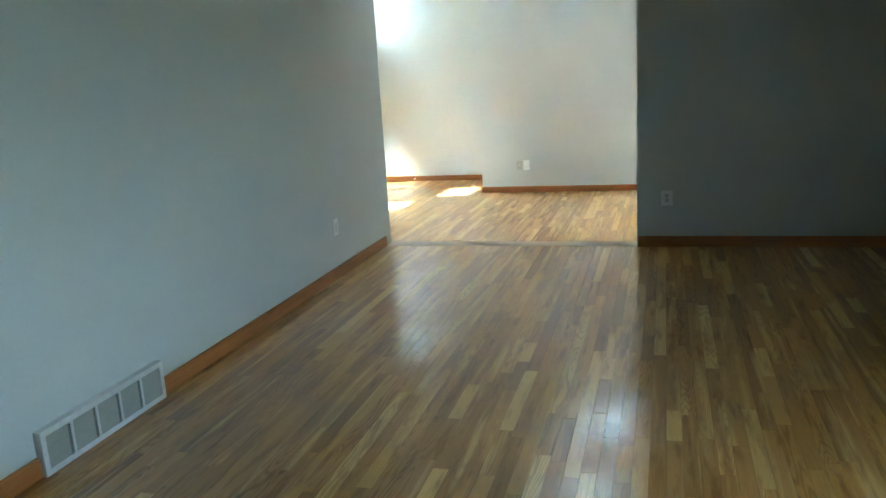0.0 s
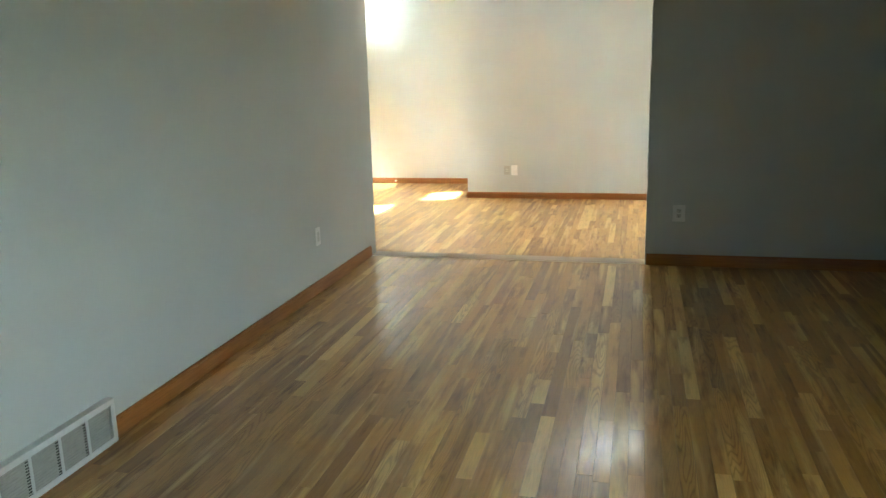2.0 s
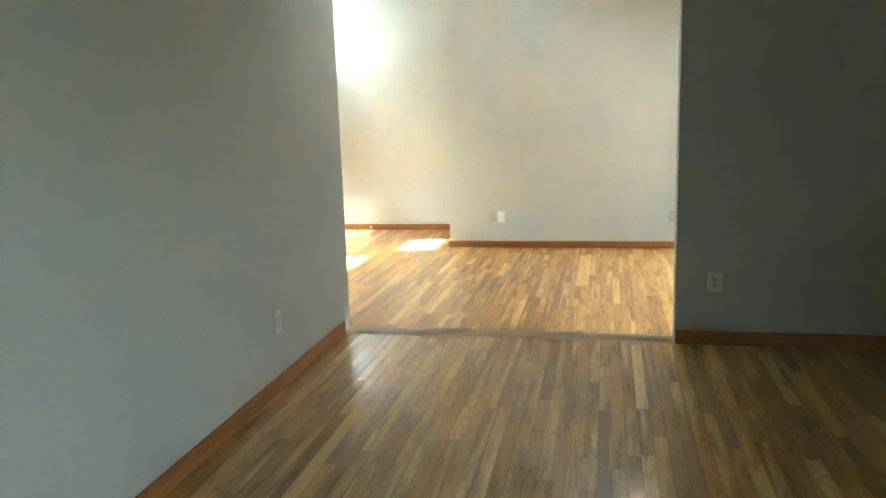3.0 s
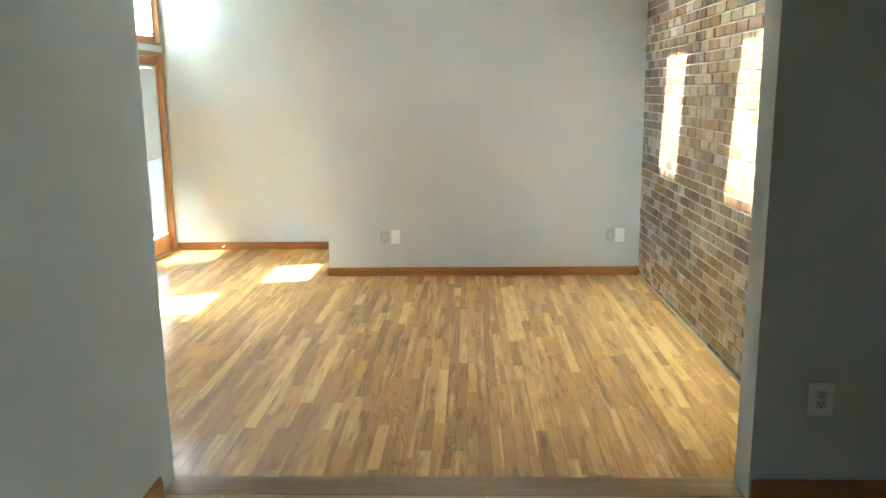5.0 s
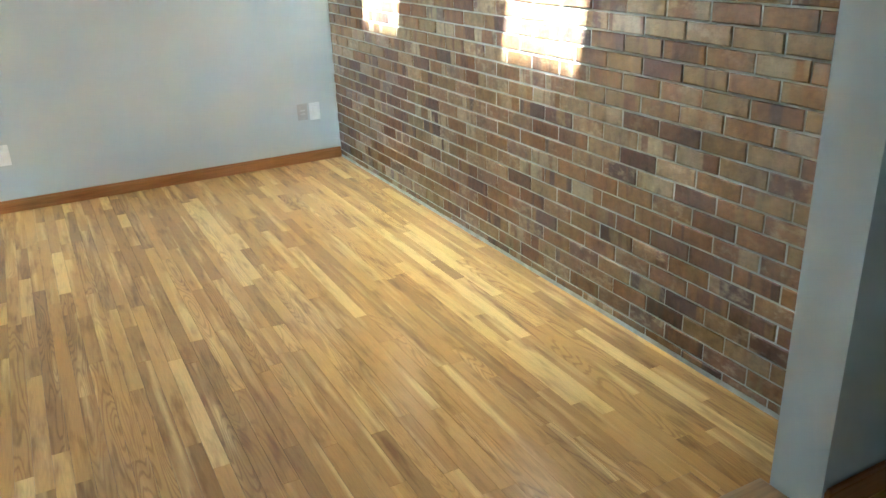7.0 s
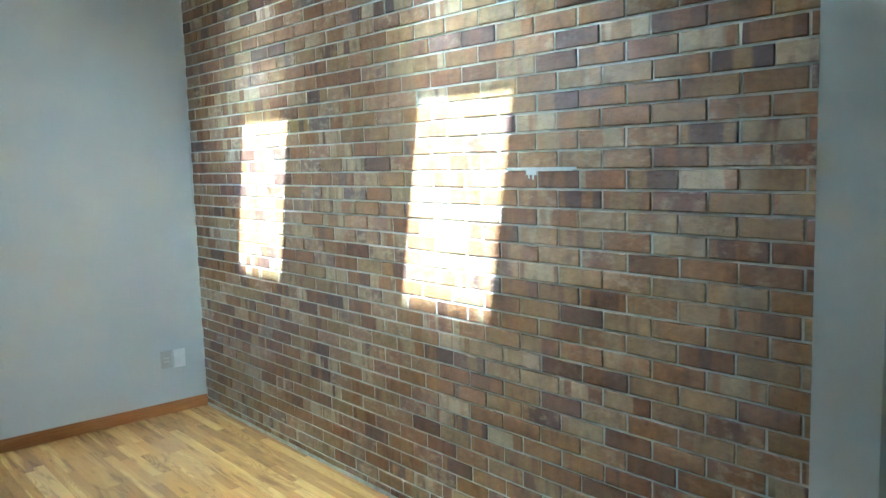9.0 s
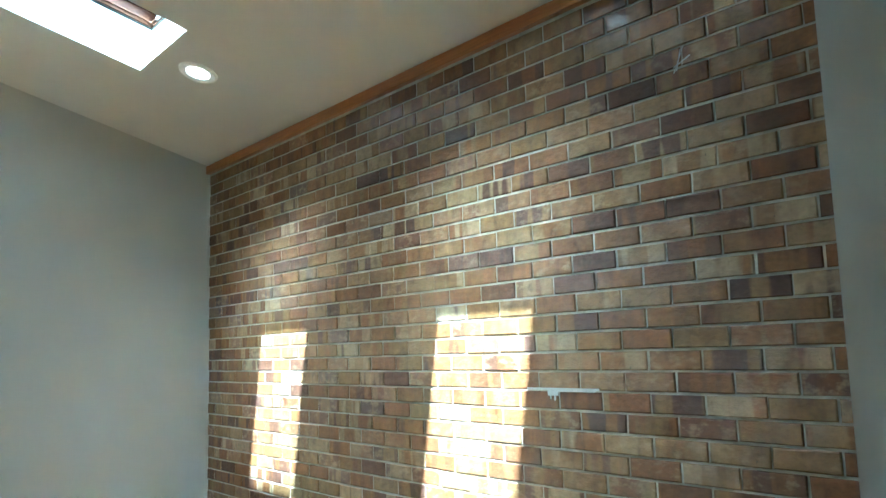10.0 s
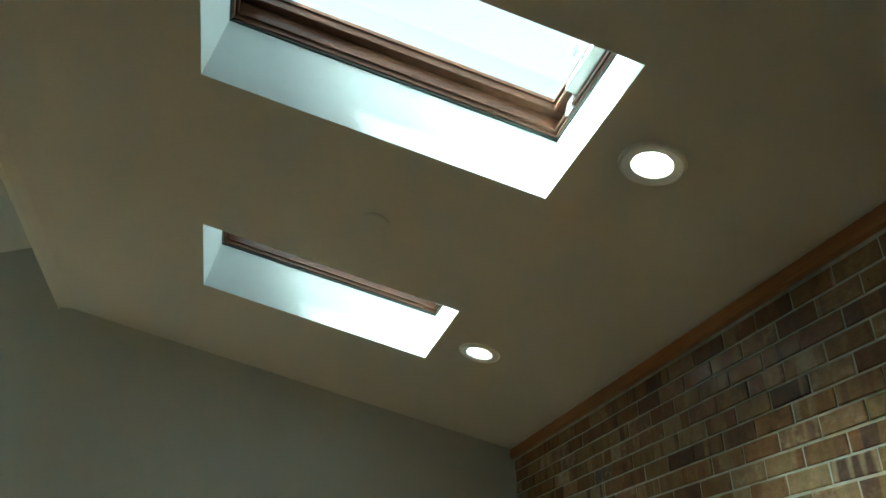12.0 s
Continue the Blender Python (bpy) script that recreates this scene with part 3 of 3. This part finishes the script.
def brick_bm(bm, y0, y1, z0, z1, x=0.0, wob=0.0):
    """One brick face: a low block whose edges fall back to the joint."""
    c = 0.0038
    j = lambda: rng.uniform(-wob, wob)
    back = [bm.verts.new((XB + 0.012, y, z)) for y, z in ((y0, z0), (y1, z0), (y1, z1), (y0, z1))]
    mid = [bm.verts.new((XB + x + 0.003, y + j(), z + j())) for y, z in ((y0, z0), (y1, z0), (y1, z1), (y0, z1))]
    front = [bm.verts.new((XB + x + j() * 0.5, y + j(), z + j())) for y, z in ((y0 + c, z0 + c), (y1 - c, z0 + c), (y1 - c, z1 - c), (y0 + c, z1 - c))]
    for a, b in ((back, mid), (mid, front)):
        for k in range(4):
            bm.faces.new((a[k], b[k], b[(k + 1) % 4], a[(k + 1) % 4]))
    bm.faces.new(front[::-1])


def bricks():
    wall = bpy.data.objects["wall_brick"]
    rest = bmesh.new()
    full = []
    for k in range(6):
        bm = bmesh.new()
        brick_bm(bm, -PITCH / 2 + JOINT / 2, PITCH / 2 - JOINT / 2, -COURSE / 2 + JOINT / 2, COURSE / 2 - JOINT / 2, -0.002, 0.0016)
        bmesh.ops.translate(bm, vec=(-XB, 0, 0), verts=bm.verts)
        full.append(mesh_of("brick", bm, brick_single))
    row0 = 1.917 - 24 * COURSE
    made = 0
    for r in range(0, 45):
        z0, z1 = max(0.026, row0 + r * COURSE + JOINT / 2), min(3.458, row0 + (r + 1) * COURSE - JOINT / 2)
        if z1 - z0 < 0.006:
            continue
        y = 6.668 - 6 * PITCH + (0 if r % 2 == 0 else PITCH / 2) + rng.uniform(-0.006, 0.006)
        while y < YF:
            y0, y1 = max(YP1 + 0.002, y + JOINT / 2), min(YF - 0.004, y + PITCH - JOINT / 2)
            y += PITCH
            if y1 - y0 < 0.015:
                continue
            whole = y1 - y0 > PITCH - JOINT - 0.001 and z1 - z0 > COURSE - JOINT - 0.001
            if whole and made < 295 and 6.0 < y0 < 8.9 and 0.9 < z0 < 2.9:
                ob = new("brick", full[rng.randrange(6)])
                ob.parent = wall
                ob.location = Vector((XB + rng.uniform(-0.0015, 0.002), (y0 + y1) / 2 + rng.uniform(-0.0015, 0.0015), (z0 + z1) / 2)) * UNIT
                made += 1
            else:
                brick_bm(rest, y0 + rng.uniform(-.0015, .0015), y1 + rng.uniform(-.0015, .0015), z0, z1, rng.uniform(-0.0035, 0.0), 0.0014)
    rest.normal_update()
    tagged(part("bricks", rest, brick_joined, wall, "sealed brown and tan bricks"), kind="stuff")


bricks()
smear = bmesh.new()
for y0, y1, z0, z1 in ((7.14, 7.54, 1.838, 1.848), (7.16, 7.36, 1.832, 1.840), (7.36, 7.42, 1.815, 1.837), (7.375, 7.385, 1.795, 1.815), (7.40, 7.408, 1.80, 1.815)):
    add_box(smear, XB - 0.0052, XB - 0.0040, y0, y1, z0, z1, 0.0005)
for ya, za, yb, zb in ((6.700, 3.030, 6.655, 3.120), (6.688, 3.035, 6.668, 3.110), (6.700, 3.050, 6.630, 3.078)):
    for k in range(20):
        y, z = ya + (yb - ya) * k / 19, za + (zb - za) * k / 19
        add_box(smear, XB - 0.0050, XB - 0.0042, y - 0.0022, y + 0.0022, z - 0.0024, z + 0.0024)
part("smear", smear, chalk, bpy.data.objects["wall_brick"], "pale chalky smear")


# ---- floor boards ----
def boards(floor, x0, x1, y_of, z, near, seed):
    """Oak strips 57 mm wide along y; near is the stretch whose strips are pieces of their own."""
    pick = random.Random(seed)
    width, gap = 0.0645, 0.0003
    rest = bmesh.new()
    shared = {}
    made = 0

    def plank(bm, xa, xb, ya, yb, zt):
        lo = [bm.verts.new(p) for p in ((xa, ya, zt - 0.006), (xb, ya, zt - 0.006), (xb, yb, zt - 0.006), (xa, yb, zt - 0.006))]
        c = 0.0004
        hi = [bm.verts.new(p) for p in ((xa + c, ya + c, zt), (xb - c, ya + c, zt), (xb - c, yb - c, zt), (xa + c, yb - c, zt))]
        bm.faces.new(hi)
        for k in range(4):
            bm.faces.new((lo[k], lo[(k + 1) % 4], hi[(k + 1) % 4], hi[k]))

    x = x0
    while x < x1 - 0.004:
        xa, xb = x + gap / 2, min(x + width, x1) - gap / 2
        ya, yend = y_of((xa + xb) / 2)
        y = ya - pick.uniform(0, 0.5)
        while y < yend:
            length = round(pick.choice((0.3, 0.4, 0.55, 0.7, 0.9, 1.1, 1.4, 1.7)), 2)
            p, q = max(ya, y) + gap / 2, min(yend, y + length) - gap / 2
            y += length
            if q - p < 0.01:
                continue
            zt = z + pick.uniform(-0.00025, 0.00025)
            whole = abs(q - p - length + gap) < 0.001 and abs(xb - xa - width + gap) < 0.001
            if whole and made < 295 and near[0] < xa < near[1] and near[2] < p and q < near[3]:
                if length not in shared:
                    bm = bmesh.new()
                    plank(bm, -(width - gap) / 2, (width - gap) / 2, -(length - gap) / 2, (length - gap) / 2, 0)
                    shared[length] = mesh_of("floor_board", bm, board_single)
                ob = new("floor_board", shared[length])
                ob.parent = floor
                ob.location = Vector(((xa + xb) / 2, (p + q) / 2, zt)) * UNIT
                made += 1
            else:
                plank(rest, xa, xb, p, q, zt)
        x += width
    rest.normal_update()
    tagged(part("floor_boards", rest, board_joined, floor, "varnished oak strips of mixed tones"), kind="stuff")


boards(floor_lower, XD, XB + 0.004, lambda x: (6.152 if XL1 < x < XJ + 0.02 else YP1, YR if x < XP else YF), 0.0, (-2.2, 0.25, 6.2, 9.4), 11)
boards(floor_upper, XL1, XE, lambda x: (-6.2, YP0), ZU, (-2.2, 0.9, 1.2, 4.6), 12)
